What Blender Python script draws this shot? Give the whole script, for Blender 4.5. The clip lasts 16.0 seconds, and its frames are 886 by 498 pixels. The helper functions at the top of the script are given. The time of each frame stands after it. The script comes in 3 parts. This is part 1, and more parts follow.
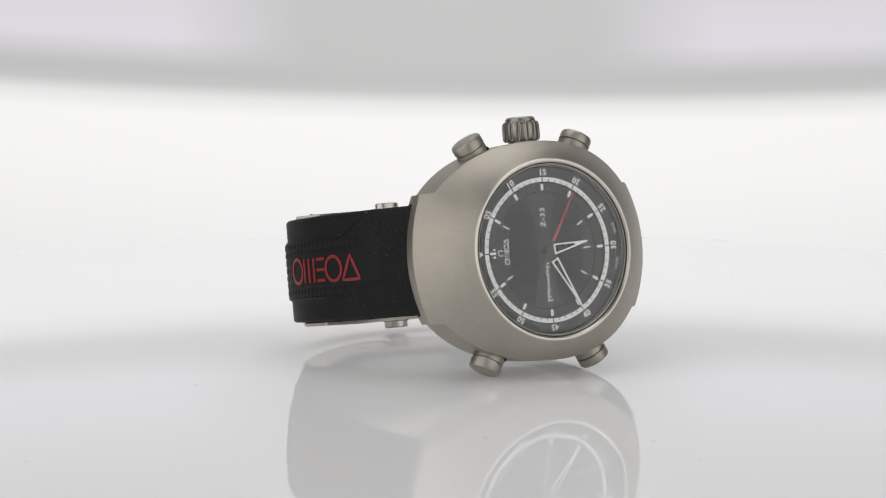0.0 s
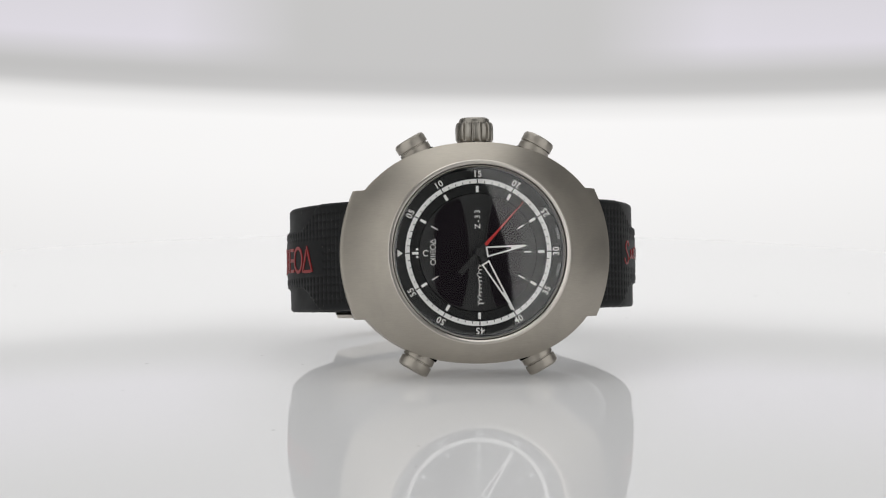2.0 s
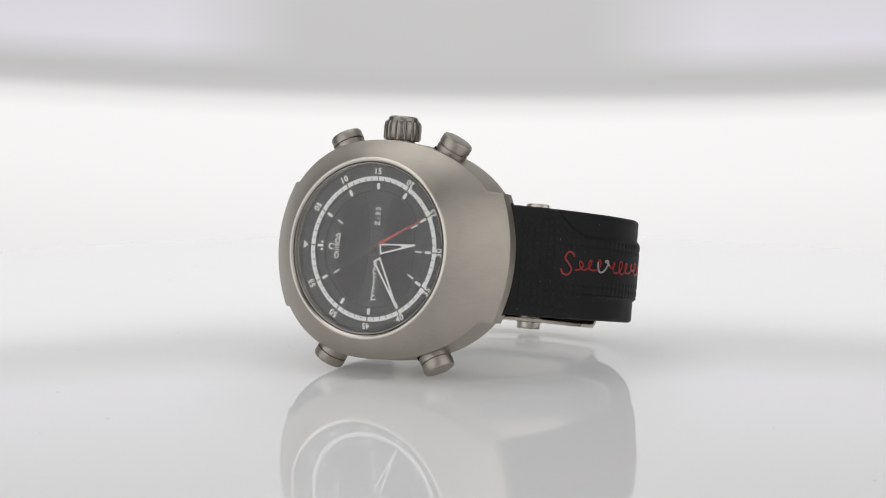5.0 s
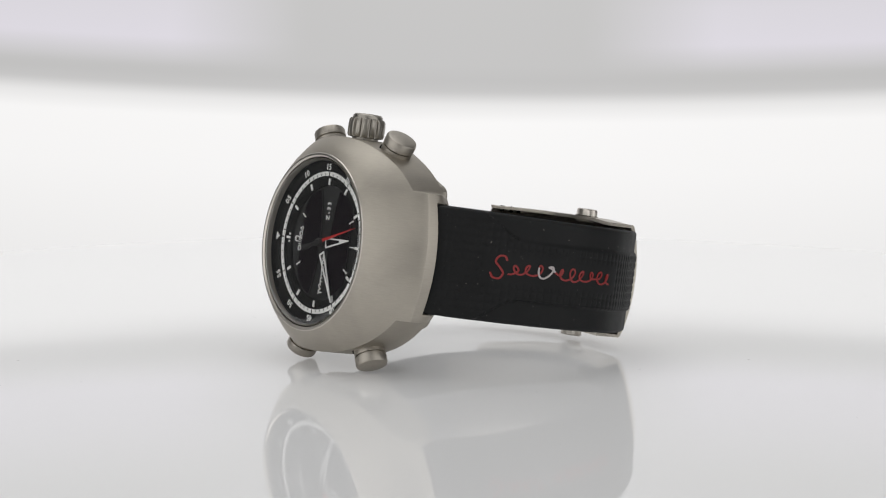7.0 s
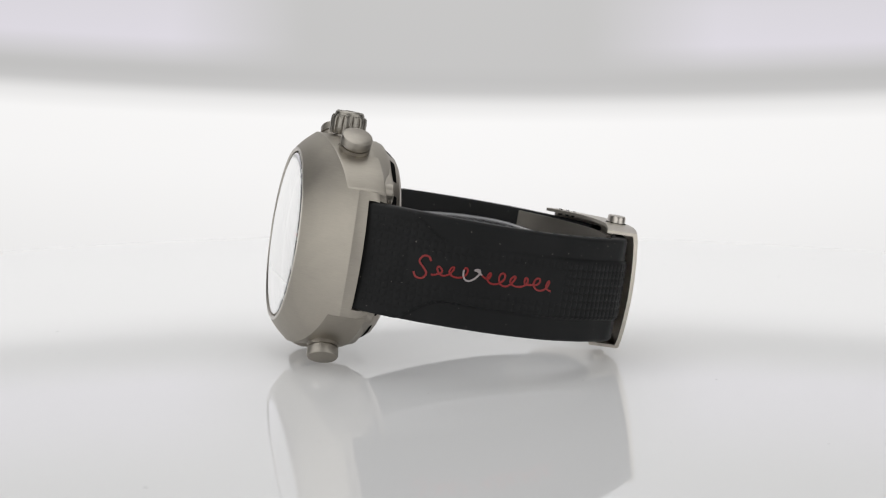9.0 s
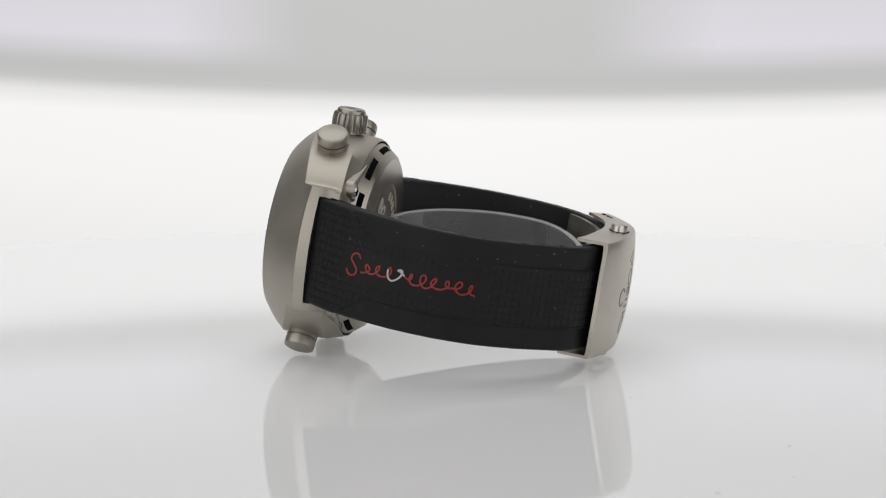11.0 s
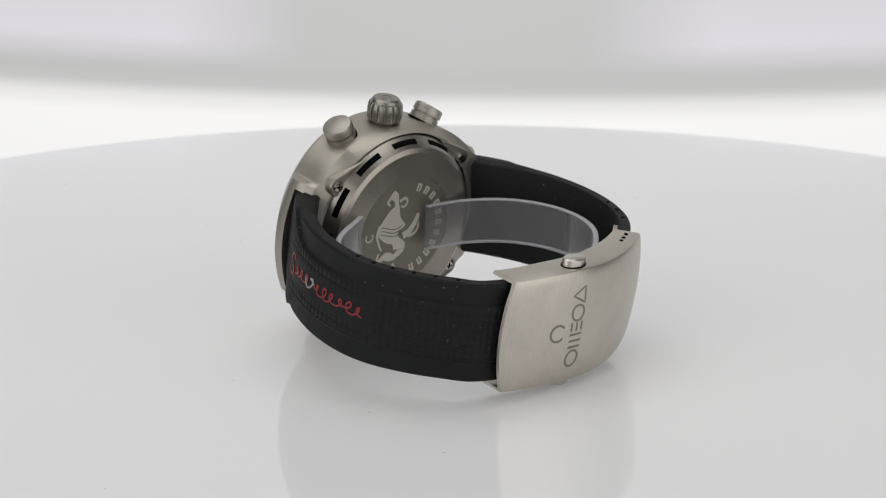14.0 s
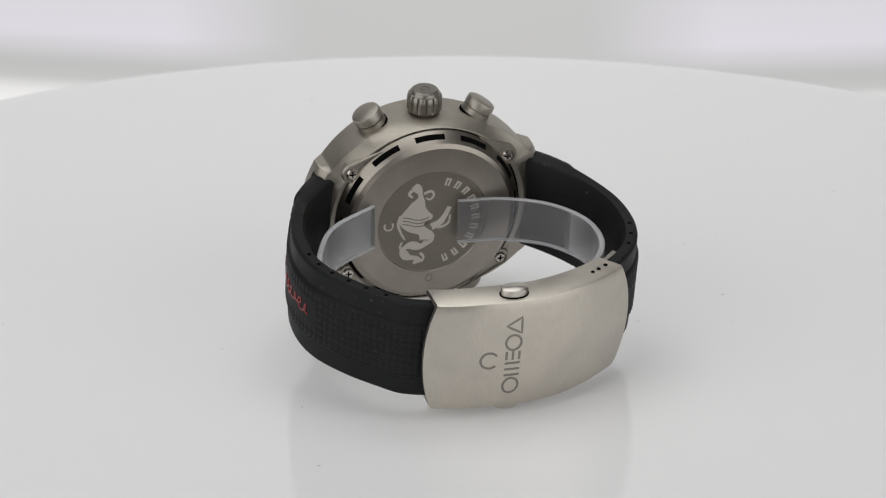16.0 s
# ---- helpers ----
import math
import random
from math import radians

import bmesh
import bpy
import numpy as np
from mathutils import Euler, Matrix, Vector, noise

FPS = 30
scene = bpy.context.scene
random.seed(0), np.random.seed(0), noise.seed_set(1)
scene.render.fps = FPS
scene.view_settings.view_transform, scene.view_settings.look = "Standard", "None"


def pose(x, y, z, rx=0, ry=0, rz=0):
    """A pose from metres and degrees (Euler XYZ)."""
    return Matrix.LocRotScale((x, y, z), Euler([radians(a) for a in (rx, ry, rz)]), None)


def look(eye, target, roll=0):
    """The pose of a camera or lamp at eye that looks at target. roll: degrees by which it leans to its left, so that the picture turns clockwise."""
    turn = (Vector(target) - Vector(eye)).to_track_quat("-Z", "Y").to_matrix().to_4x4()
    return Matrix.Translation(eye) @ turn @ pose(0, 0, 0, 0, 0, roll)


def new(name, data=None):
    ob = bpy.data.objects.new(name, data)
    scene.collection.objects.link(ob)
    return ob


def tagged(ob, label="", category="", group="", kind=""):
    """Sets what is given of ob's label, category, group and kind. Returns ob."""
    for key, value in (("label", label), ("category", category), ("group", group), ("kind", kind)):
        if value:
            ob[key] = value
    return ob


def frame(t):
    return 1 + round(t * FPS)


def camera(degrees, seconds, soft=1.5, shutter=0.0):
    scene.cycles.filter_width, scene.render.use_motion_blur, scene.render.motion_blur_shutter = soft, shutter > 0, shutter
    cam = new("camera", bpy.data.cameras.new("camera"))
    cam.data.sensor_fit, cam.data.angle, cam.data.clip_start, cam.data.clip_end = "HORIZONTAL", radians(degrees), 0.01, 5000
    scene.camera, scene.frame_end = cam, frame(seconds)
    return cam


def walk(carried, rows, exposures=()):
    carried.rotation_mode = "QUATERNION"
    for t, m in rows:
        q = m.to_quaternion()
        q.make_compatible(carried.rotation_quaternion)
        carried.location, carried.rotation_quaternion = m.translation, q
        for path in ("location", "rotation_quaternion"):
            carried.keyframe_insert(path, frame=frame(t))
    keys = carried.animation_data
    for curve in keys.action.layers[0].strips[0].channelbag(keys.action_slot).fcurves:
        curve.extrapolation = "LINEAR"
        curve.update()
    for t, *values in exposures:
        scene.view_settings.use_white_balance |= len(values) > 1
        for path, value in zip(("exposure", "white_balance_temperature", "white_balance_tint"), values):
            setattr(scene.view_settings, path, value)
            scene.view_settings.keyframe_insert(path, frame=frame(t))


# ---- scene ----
# camera: rises on a swing arm about the middle of the turntable
cam = camera(20.14, 16.0, soft=1.1)
cam.data.dof.use_dof = True
cam.data.dof.focus_distance = 0.497
cam.data.dof.aperture_fstop = 40.0

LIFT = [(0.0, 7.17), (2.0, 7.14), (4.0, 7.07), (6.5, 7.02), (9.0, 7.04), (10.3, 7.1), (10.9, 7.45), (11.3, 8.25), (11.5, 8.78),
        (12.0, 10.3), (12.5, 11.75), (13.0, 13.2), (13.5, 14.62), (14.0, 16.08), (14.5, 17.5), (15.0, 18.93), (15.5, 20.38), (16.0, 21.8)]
SPIN = [(0.0, 31.12), (0.5, 25.22), (1.0, 19.2), (1.5, 13.23), (2.0, 7.3), (2.5, 1.45), (3.0, -4.4), (3.5, -10.25), (4.0, -16.2),
        (4.6, -23.5), (5.4, -33.25), (6.0, -40.55), (6.5, -46.6), (7.0, -52.53), (7.5, -58.52), (8.0, -64.5), (8.5, -70.48), (9.0, -76.6),
        (9.8, -86.2), (10.6, -95.8), (11.5, -106.7), (12.0, -112.72), (12.5, -118.6), (13.0, -124.45), (13.5, -130.3),
        (14.0, -136.15), (14.5, -142.0), (15.0, -147.9), (15.5, -153.8), (16.0, -159.75)]


def arm(e, x, y, z):
    """A place on the swing arm, raised by e degrees."""
    c, s = math.cos(radians(e)), math.sin(radians(e))
    return Vector((x, y * c + z * s, -y * s + z * c + 0.0007))


walk(cam, [(t, look(arm(e, -0.00366, -0.5238, 0.02024), arm(e, -0.00366, 0.0, 0.02024), 0.18)) for t, e in LIFT])

# light: dim studio, two front softboxes, an unseen fill added overhead; the backdrop glows itself
world = bpy.data.worlds.new("studio_dark")
scene.world = world
world.use_nodes = True
world.node_tree.nodes["Background"].inputs[0].default_value = (0.9, 0.92, 1.0, 1)
world.node_tree.nodes["Background"].inputs[1].default_value = 0.06


def softbox_lamp(name, eye, target, w, h, radiance, colour=(1, 1, 1)):
    data = bpy.data.lights.new(name, "AREA")
    data.shape, data.size, data.size_y = "RECTANGLE", w, h
    data.energy, data.color = radiance * math.pi * w * h, colour
    ob = new(name, data)
    ob.matrix_world = look(eye, target)
    return tagged(ob, kind="structure")


softbox_lamp("softbox_left", (-0.676, -0.598, 0.32), (0, 0, 0.03), 1.25, 1.04, 1.1, (1, 0.995, 0.985))
softbox_lamp("softbox_right", (0.676, -0.598, 0.32), (0, 0, 0.03), 1.25, 1.04, 1.02, (1, 0.995, 0.985))
# added lamp, placed and sized to even out the platter's brightness
softbox_lamp("fill_top", (-0.08, 0.10, 0.70), (-0.08, 0.101, 0), 0.76, 0.68, 1.45, (1, 1, 1))

# materials


def material(name, colour=(0.5, 0.5, 0.5), rough=0.5, metal=0.0, ior=1.5, coat=0.0):
    m = bpy.data.materials.new(name)
    m.use_nodes = True
    b = m.node_tree.nodes["Principled BSDF"]
    b.inputs["Base Color"].default_value = (*colour, 1)
    b.inputs["Roughness"].default_value, b.inputs["Metallic"].default_value = rough, metal
    b.inputs["IOR"].default_value, b.inputs["Coat Weight"].default_value = ior, coat
    return m, m.node_tree, b


def node(tree, kind, links=(), **props):
    n = tree.nodes.new(kind)
    for key, value in props.items():
        if key == "op":
            n.operation = value
        elif key.startswith("i_"):
            n.inputs[key[2:].replace("_", " ")].default_value = value
    for socket, source in links:
        tree.links.new(source, n.inputs[socket])
    return n


def math_node(tree, op, a, b=None, c=None):
    n = tree.nodes.new("ShaderNodeMath")
    n.operation = op
    for i, v in enumerate((a, b, c)):
        if v is None:
            continue
        if isinstance(v, (int, float)):
            n.inputs[i].default_value = v
        else:
            tree.links.new(v, n.inputs[i])
    return n.outputs[0]


def ramp(tree, source, stops):
    n = tree.nodes.new("ShaderNodeValToRGB")
    e = n.color_ramp.elements
    while len(e) < len(stops):
        e.new(0.5)
    for el, (p, v) in zip(e, stops):
        el.position = p
        el.color = (*v, 1) if isinstance(v, tuple) else (v, v, v, 1)
    tree.links.new(source, n.inputs[0])
    return n.outputs[0]


def brushed(name, colour, rough, stretch, bump=0.05, smudge=0.12):
    """Brushed metal: fine streaks along one axis and soft handling marks."""
    m, tree, b = material(name, colour, rough, 1.0)
    co = node(tree, "ShaderNodeTexCoord").outputs["Object"]
    mp = node(tree, "ShaderNodeMapping", [("Vector", co)])
    mp.inputs["Scale"].default_value = stretch
    streak = node(tree, "ShaderNodeTexNoise", [("Vector", mp.outputs[0])], i_Scale=1.0, i_Detail=4.0, i_Roughness=0.6)
    marks = node(tree, "ShaderNodeTexNoise", [("Vector", co)], i_Scale=95.0, i_Detail=5.0, i_Roughness=0.6, i_Distortion=0.6)
    r1 = math_node(tree, "MULTIPLY_ADD", streak.outputs[0], 0.22, rough - 0.11)
    r2 = math_node(tree, "MULTIPLY_ADD", marks.outputs[0], smudge, r1)
    tree.links.new(math_node(tree, "SUBTRACT", r2, smudge / 2), b.inputs["Roughness"])
    tint = math_node(tree, "MULTIPLY_ADD", marks.outputs[0], 0.4, 0.8)
    tint = math_node(tree, "MULTIPLY", tint, math_node(tree, "MULTIPLY_ADD", streak.outputs[0], 0.3, 0.85))
    mix = node(tree, "ShaderNodeVectorMath", op="SCALE")
    mix.inputs[0].default_value = colour
    tree.links.new(tint, mix.inputs["Scale"])
    tree.links.new(mix.outputs[0], b.inputs["Base Color"])
    bp = node(tree, "ShaderNodeBump", [("Height", streak.outputs[0])], i_Strength=bump, i_Distance=0.0002)
    tree.links.new(bp.outputs[0], b.inputs["Normal"])
    return m


TITAN = (0.425, 0.393, 0.342)
titanium = brushed("brushed_titanium", TITAN, 0.45, (500, 500, 9000), 0.07, 0.18)
titanium_side = brushed("satin_titanium", (0.41, 0.38, 0.335), 0.44, (700, 700, 2500), 0.04)
titanium_back = brushed("caseback_titanium", (0.40, 0.365, 0.32), 0.33, (900, 900, 6000), 0.04)
crown_metal = brushed("dark_crown_metal", (0.34, 0.32, 0.285), 0.36, (700, 700, 3000), 0.03)
clasp_metal = brushed("clasp_titanium", (0.57, 0.53, 0.468), 0.36, (7000, 600, 600), 0.05, 0.3)
polished = material("polished_edge", (0.62, 0.58, 0.53), 0.2, 1.0)[0]
edge_metal = material("bright_bevel", (0.6, 0.565, 0.515), 0.3, 1.0)[0]
ring_metal = material("satin_ring", (0.42, 0.395, 0.355), 0.38, 1.0)[0]
engraved = material("engraved_dark_metal", (0.27, 0.25, 0.22), 0.5, 1.0)[0]
relief = material("relief_light_metal", (0.66, 0.62, 0.555), 0.5, 0.55)[0]
medal_metal = brushed("matt_medallion", (0.27, 0.245, 0.21), 0.48, (1500, 1500, 1500), 0.05)
# plain black stands in for the shade inside slots, holes and gaps
gap_shade, tree, b = material("black_gap_shade", (0.003, 0.003, 0.003), 0.9)
b.inputs["Specular IOR Level"].default_value = 0.05

rubber, tree, b = material("black_rubber", (0.010, 0.0105, 0.011), 0.58, 0.0, 1.4)
b.inputs["Specular IOR Level"].default_value = 0.34
co = node(tree, "ShaderNodeTexCoord").outputs["Object"]
n1 = node(tree, "ShaderNodeTexNoise", [("Vector", co)], i_Scale=2600.0, i_Detail=3.0)
n2 = node(tree, "ShaderNodeTexNoise", [("Vector", co)], i_Scale=160.0, i_Detail=4.0)
tree.links.new(math_node(tree, "MULTIPLY_ADD", n2.outputs[0], 0.3, 0.42), b.inputs["Roughness"])
dust = ramp(tree, node(tree, "ShaderNodeTexNoise", [("Vector", co)], i_Scale=1500.0, i_Detail=1.0).outputs[0],
            [(0.0, (0.006, 0.0064, 0.0068)), (0.76, (0.0075, 0.008, 0.0085)), (0.80, (0.11, 0.10, 0.09))])
tree.links.new(dust, b.inputs["Base Color"])
tree.links.new(node(tree, "ShaderNodeBump", [("Height", n1.outputs[0])], i_Strength=0.12, i_Distance=0.0001).outputs[0], b.inputs["Normal"])

red_print = material("red_print", (0.25, 0.012, 0.012), 0.4)[0]
silver_ink = material("silver_print", (0.42, 0.38, 0.38), 0.35, 0.4)[0]
red_hand = material("red_lacquer", (0.50, 0.02, 0.018), 0.3)[0]
white_print = material("white_print", (0.9, 0.9, 0.88), 0.5)[0]
grey_print = material("grey_print", (0.42, 0.42, 0.42), 0.5)[0]
dial_black, tree, b = material("satin_black_dial", (0.007, 0.0075, 0.0075), 0.26)
b.inputs["Specular IOR Level"].default_value = 0.22
window_glass, tree, b = material("display_violet_black", (0.006, 0.0035, 0.006), 0.25)
b.inputs["Specular IOR Level"].default_value = 0.03
hub_black = material("blackened_hub", (0.02, 0.02, 0.02), 0.35, 0.3)[0]

sapphire = bpy.data.materials.new("sapphire_crystal")
sapphire.use_nodes = True
tree = sapphire.node_tree
tree.nodes.clear()
mix = node(tree, "ShaderNodeMixShader")
facing = node(tree, "ShaderNodeLayerWeight")
facing.inputs["Blend"].default_value = 0.5
gloss = ramp(tree, facing.outputs["Facing"], [(0.0, 0.072), (0.3, 0.095), (0.55, 0.14), (0.66, 0.28), (0.73, 0.52), (0.80, 0.92), (1.0, 1.0)])
tree.links.new(gloss, mix.inputs[0])  # coated on the inside: weak head-on, strong at a grazing angle
tree.links.new(node(tree, "ShaderNodeBsdfTransparent").outputs[0], mix.inputs[1])
gl = node(tree, "ShaderNodeBsdfGlossy")
gl.inputs["Roughness"].default_value = 0.02
gl.inputs["Color"].default_value = (1, 1, 1, 1)
tree.links.new(gl.outputs[0], mix.inputs[2])
tree.links.new(mix.outputs[0], node(tree, "ShaderNodeOutputMaterial").inputs[0])

clear = bpy.data.materials.new("clear_plastic")
clear.use_nodes = True
tree = clear.node_tree
tree.nodes.clear()
mix, mix2 = node(tree, "ShaderNodeMixShader"), node(tree, "ShaderNodeMixShader")
tr = node(tree, "ShaderNodeBsdfTransparent")
tr.inputs[0].default_value = (0.98, 0.98, 0.985, 1)
haze = node(tree, "ShaderNodeBsdfDiffuse")
haze.inputs[0].default_value = (0.27, 0.27, 0.28, 1)
mix2.inputs[0].default_value = 0.26
tree.links.new(tr.outputs[0], mix2.inputs[1])
tree.links.new(haze.outputs[0], mix2.inputs[2])
tree.links.new(node(tree, "ShaderNodeFresnel", i_IOR=1.4).outputs[0], mix.inputs[0])
tree.links.new(mix2.outputs[0], mix.inputs[1])
gl = node(tree, "ShaderNodeBsdfGlossy")
gl.inputs["Roughness"].default_value = 0.3
tree.links.new(gl.outputs[0], mix.inputs[2])
tree.links.new(mix.outputs[0], node(tree, "ShaderNodeOutputMaterial").inputs[0])

# whitish tone for the cuff's rims, so the bright edges are put in as colour
frosted = bpy.data.materials.new("pale_edge_plastic")
frosted.use_nodes = True
tree = frosted.node_tree
tree.nodes.clear()
mix = node(tree, "ShaderNodeMixShader")
mix.inputs[0].default_value = 0.33
tree.links.new(node(tree, "ShaderNodeBsdfTransparent").outputs[0], mix.inputs[1])
dif = node(tree, "ShaderNodeBsdfPrincipled")
dif.inputs["Base Color"].default_value = (0.75, 0.75, 0.77, 1)
dif.inputs["Roughness"].default_value = 0.3
tree.links.new(dif.outputs[0], mix.inputs[2])
tree.links.new(mix.outputs[0], node(tree, "ShaderNodeOutputMaterial").inputs[0])

acrylic, tree, b = material("white_gloss_acrylic", (0.80, 0.80, 0.805), 0.035, 0.0, 1.46)
co = node(tree, "ShaderNodeTexCoord").outputs["Object"]
n1 = node(tree, "ShaderNodeTexNoise", [("Vector", co)], i_Scale=30.0, i_Detail=4.0)
tree.links.new(math_node(tree, "MULTIPLY_ADD", n1.outputs[0], 0.03, 0.012), b.inputs["Roughness"])
specks = ramp(tree, node(tree, "ShaderNodeTexNoise", [("Vector", co)], i_Scale=420.0, i_Detail=1.0).outputs[0],
              [(0.0, (0.80, 0.80, 0.805)), (0.80, (0.80, 0.80, 0.805)), (0.83, (0.5, 0.5, 0.5))])
tree.links.new(specks, b.inputs["Base Color"])
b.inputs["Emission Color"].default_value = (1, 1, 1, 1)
b.inputs["Emission Strength"].default_value = 0.11  # even glow added to brighten the disc, standing in for light from below

plaster, tree, b = material("grey_studio_wall", (0.36, 0.36, 0.365), 0.85)
n1 = node(tree, "ShaderNodeTexNoise", [("Vector", node(tree, "ShaderNodeTexCoord").outputs["Object"])], i_Scale=6.0, i_Detail=5.0)
tree.links.new(ramp(tree, n1.outputs[0], [(0.3, 0.33), (0.7, 0.39)]), b.inputs["Base Color"])
base_paint = material("grey_machine_paint", (0.3, 0.3, 0.31), 0.5)[0]

# backlit diffuser: bright field, shaded seam, dimmer hood, all painted into its glow
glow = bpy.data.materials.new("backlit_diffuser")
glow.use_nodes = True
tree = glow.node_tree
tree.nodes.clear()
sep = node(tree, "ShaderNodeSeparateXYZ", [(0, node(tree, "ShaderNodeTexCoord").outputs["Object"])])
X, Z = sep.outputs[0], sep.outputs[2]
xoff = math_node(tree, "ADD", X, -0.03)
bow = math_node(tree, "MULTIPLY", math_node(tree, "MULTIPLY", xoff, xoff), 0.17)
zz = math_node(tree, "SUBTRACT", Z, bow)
# band heights and side lumps are placed to fit the camera's view
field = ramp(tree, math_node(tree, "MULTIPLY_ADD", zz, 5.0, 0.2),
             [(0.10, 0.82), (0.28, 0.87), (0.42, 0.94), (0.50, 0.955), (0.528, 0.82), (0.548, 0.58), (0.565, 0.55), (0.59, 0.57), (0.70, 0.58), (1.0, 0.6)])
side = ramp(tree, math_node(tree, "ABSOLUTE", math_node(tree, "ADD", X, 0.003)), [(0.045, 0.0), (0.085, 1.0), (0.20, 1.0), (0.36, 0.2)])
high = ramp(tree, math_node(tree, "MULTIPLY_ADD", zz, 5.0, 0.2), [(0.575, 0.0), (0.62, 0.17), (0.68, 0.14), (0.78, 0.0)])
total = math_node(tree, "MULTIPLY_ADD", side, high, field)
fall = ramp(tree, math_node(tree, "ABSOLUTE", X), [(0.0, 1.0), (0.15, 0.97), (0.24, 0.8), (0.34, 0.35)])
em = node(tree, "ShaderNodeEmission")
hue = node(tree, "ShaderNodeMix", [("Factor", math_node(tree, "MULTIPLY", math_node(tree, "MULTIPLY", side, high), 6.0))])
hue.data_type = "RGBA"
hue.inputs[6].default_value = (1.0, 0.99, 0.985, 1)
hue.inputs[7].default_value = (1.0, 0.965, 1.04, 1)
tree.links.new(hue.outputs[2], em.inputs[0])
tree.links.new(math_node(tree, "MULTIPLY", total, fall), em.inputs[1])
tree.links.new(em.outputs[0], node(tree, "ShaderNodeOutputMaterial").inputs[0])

# mesh helpers; the watch is modelled in millimetres in its own space:
# x along the strap, y from the dial to the caseback, z towards the crown
MM = 0.001


def part(name, bm, mat, parent=None, label="", m=None, smooth=True, sharp=35):
    me = bpy.data.meshes.new(name)
    if isinstance(bm, tuple):
        me.from_pydata([tuple(c * MM for c in v) for v in bm[0]], [], bm[1])
    else:
        for v in bm.verts:
            v.co *= MM
        bm.normal_update()
        bm.to_mesh(me)
        bm.free()
    me.materials.append(mat)
    fix = bmesh.new()
    fix.from_mesh(me)
    bmesh.ops.recalc_face_normals(fix, faces=fix.faces)
    if smooth:
        for f in fix.faces:
            f.smooth = True
        for e in fix.edges:
            if len(e.link_faces) == 2 and e.calc_face_angle(0) > radians(sharp):
                e.smooth = False
    fix.to_mesh(me)
    fix.free()
    ob = new(name, me)
    if parent:
        ob.parent = parent
    if m is not None:
        ob.matrix_basis = m
    return tagged(ob, label)


def loft(rings, cap0=True, cap1=True, closed=True):
    """A skin over rings of equal length."""
    n = len(rings[0])
    verts = [tuple(p) for r in rings for p in r]
    faces = []
    for i in range(len(rings) - 1):
        for j in range(n if closed else n - 1):
            k = (j + 1) % n
            faces.append((i * n + j, i * n + k, (i + 1) * n + k, (i + 1) * n + j))
    if cap0:
        faces.append(tuple(range(n)))
    if cap1:
        faces.append(tuple((len(rings) - 1) * n + j for j in range(n)))
    return verts, faces


def turned(profile, n=48, axis="y", centre=(0, 0, 0), cap0=True, cap1=True):
    """A turned body from (radius, height) along an axis."""
    rings = []
    for r, h in profile:
        ring = []
        for k in range(n):
            a = 2 * math.pi * k / n
            p = {"y": (r * math.cos(a), h, r * math.sin(a)), "z": (r * math.cos(a), r * math.sin(a), h)}[axis]
            ring.append((p[0] + centre[0], p[1] + centre[1], p[2] + centre[2]))
        rings.append(ring)
    return loft(rings, cap0, cap1)


def ribbon(points, width, place, h0, h1, closed=False):
    """A raised line of some width along 2D points; place(u, v, h) sets it on its surface."""
    n = len(points)
    rings = []
    for i in range(n):
        a = points[(i - 1) % n] if closed or i else points[0]
        c = points[(i + 1) % n] if closed or i < n - 1 else points[-1]
        dx, dy = c[0] - a[0], c[1] - a[1]
        l = math.hypot(dx, dy) or 1
        w = width(i / (n - 1)) if callable(width) else width
        nx, ny = -dy / l * w / 2, dx / l * w / 2
        u, v = points[i]
        rings.append([place(u + nx, v + ny, h0), place(u + nx, v + ny, h1), place(u - nx, v - ny, h1), place(u - nx, v - ny, h0)])
    if closed:
        rings.append(rings[0])
        return loft(rings, False, False)
    return loft(rings)


def spline(pts, n=40):
    P = [Vector(p) for p in pts]
    P = [2 * P[0] - P[1]] + P + [2 * P[-1] - P[-2]]
    out = []
    for i in range(1, len(P) - 2):
        a, b_, c, d = P[i - 1:i + 3]
        for k in range(n):
            u = k / n
            out.append(0.5 * (2 * b_ + (c - a) * u + (2 * a - 5 * b_ + 4 * c - d) * u * u + (3 * b_ - a - 3 * c + d) * u ** 3))
    return out + [P[-2]]


def even(pts, step):
    """Points at even steps along a polyline, with the distance run."""
    s = [0.0]
    for a, b_ in zip(pts, pts[1:]):
        s.append(s[-1] + (b_ - a).length)
    n = max(2, int(round(s[-1] / step)))
    out, j = [], 0
    for k in range(n + 1):
        d = s[-1] * k / n
        while j < len(pts) - 2 and s[j + 1] < d:
            j += 1
        f = (d - s[j]) / max(1e-9, s[j + 1] - s[j])
        out.append(pts[j].lerp(pts[j + 1], f))
    return out, s[-1]


def step01(a, b_, x):
    t = min(1.0, max(0.0, (x - a) / (b_ - a)))
    return t * t * (3 - 2 * t)


def box_mesh(x0, x1, y0, y1, z0, z1, bevel=0.0):
    bm = bmesh.new()
    bmesh.ops.create_cube(bm, size=1)
    for v in bm.verts:
        v.co = Vector(((x0 + x1) / 2 + v.co.x * (x1 - x0), (y0 + y1) / 2 + v.co.y * (y1 - y0), (z0 + z1) / 2 + v.co.z * (z1 - z0)))
    if bevel:
        bmesh.ops.bevel(bm, geom=bm.edges[:], offset=bevel, segments=3, affect="EDGES", profile=0.5)
    return bm


# unseen studio room, added to close the place and bounce light; turntable and backdrop
def structure(name, bounds, mat, label):
    ob = part(name, box_mesh(*[v * 1000 for v in bounds]), mat, smooth=False)
    return tagged(ob, label, kind="structure")


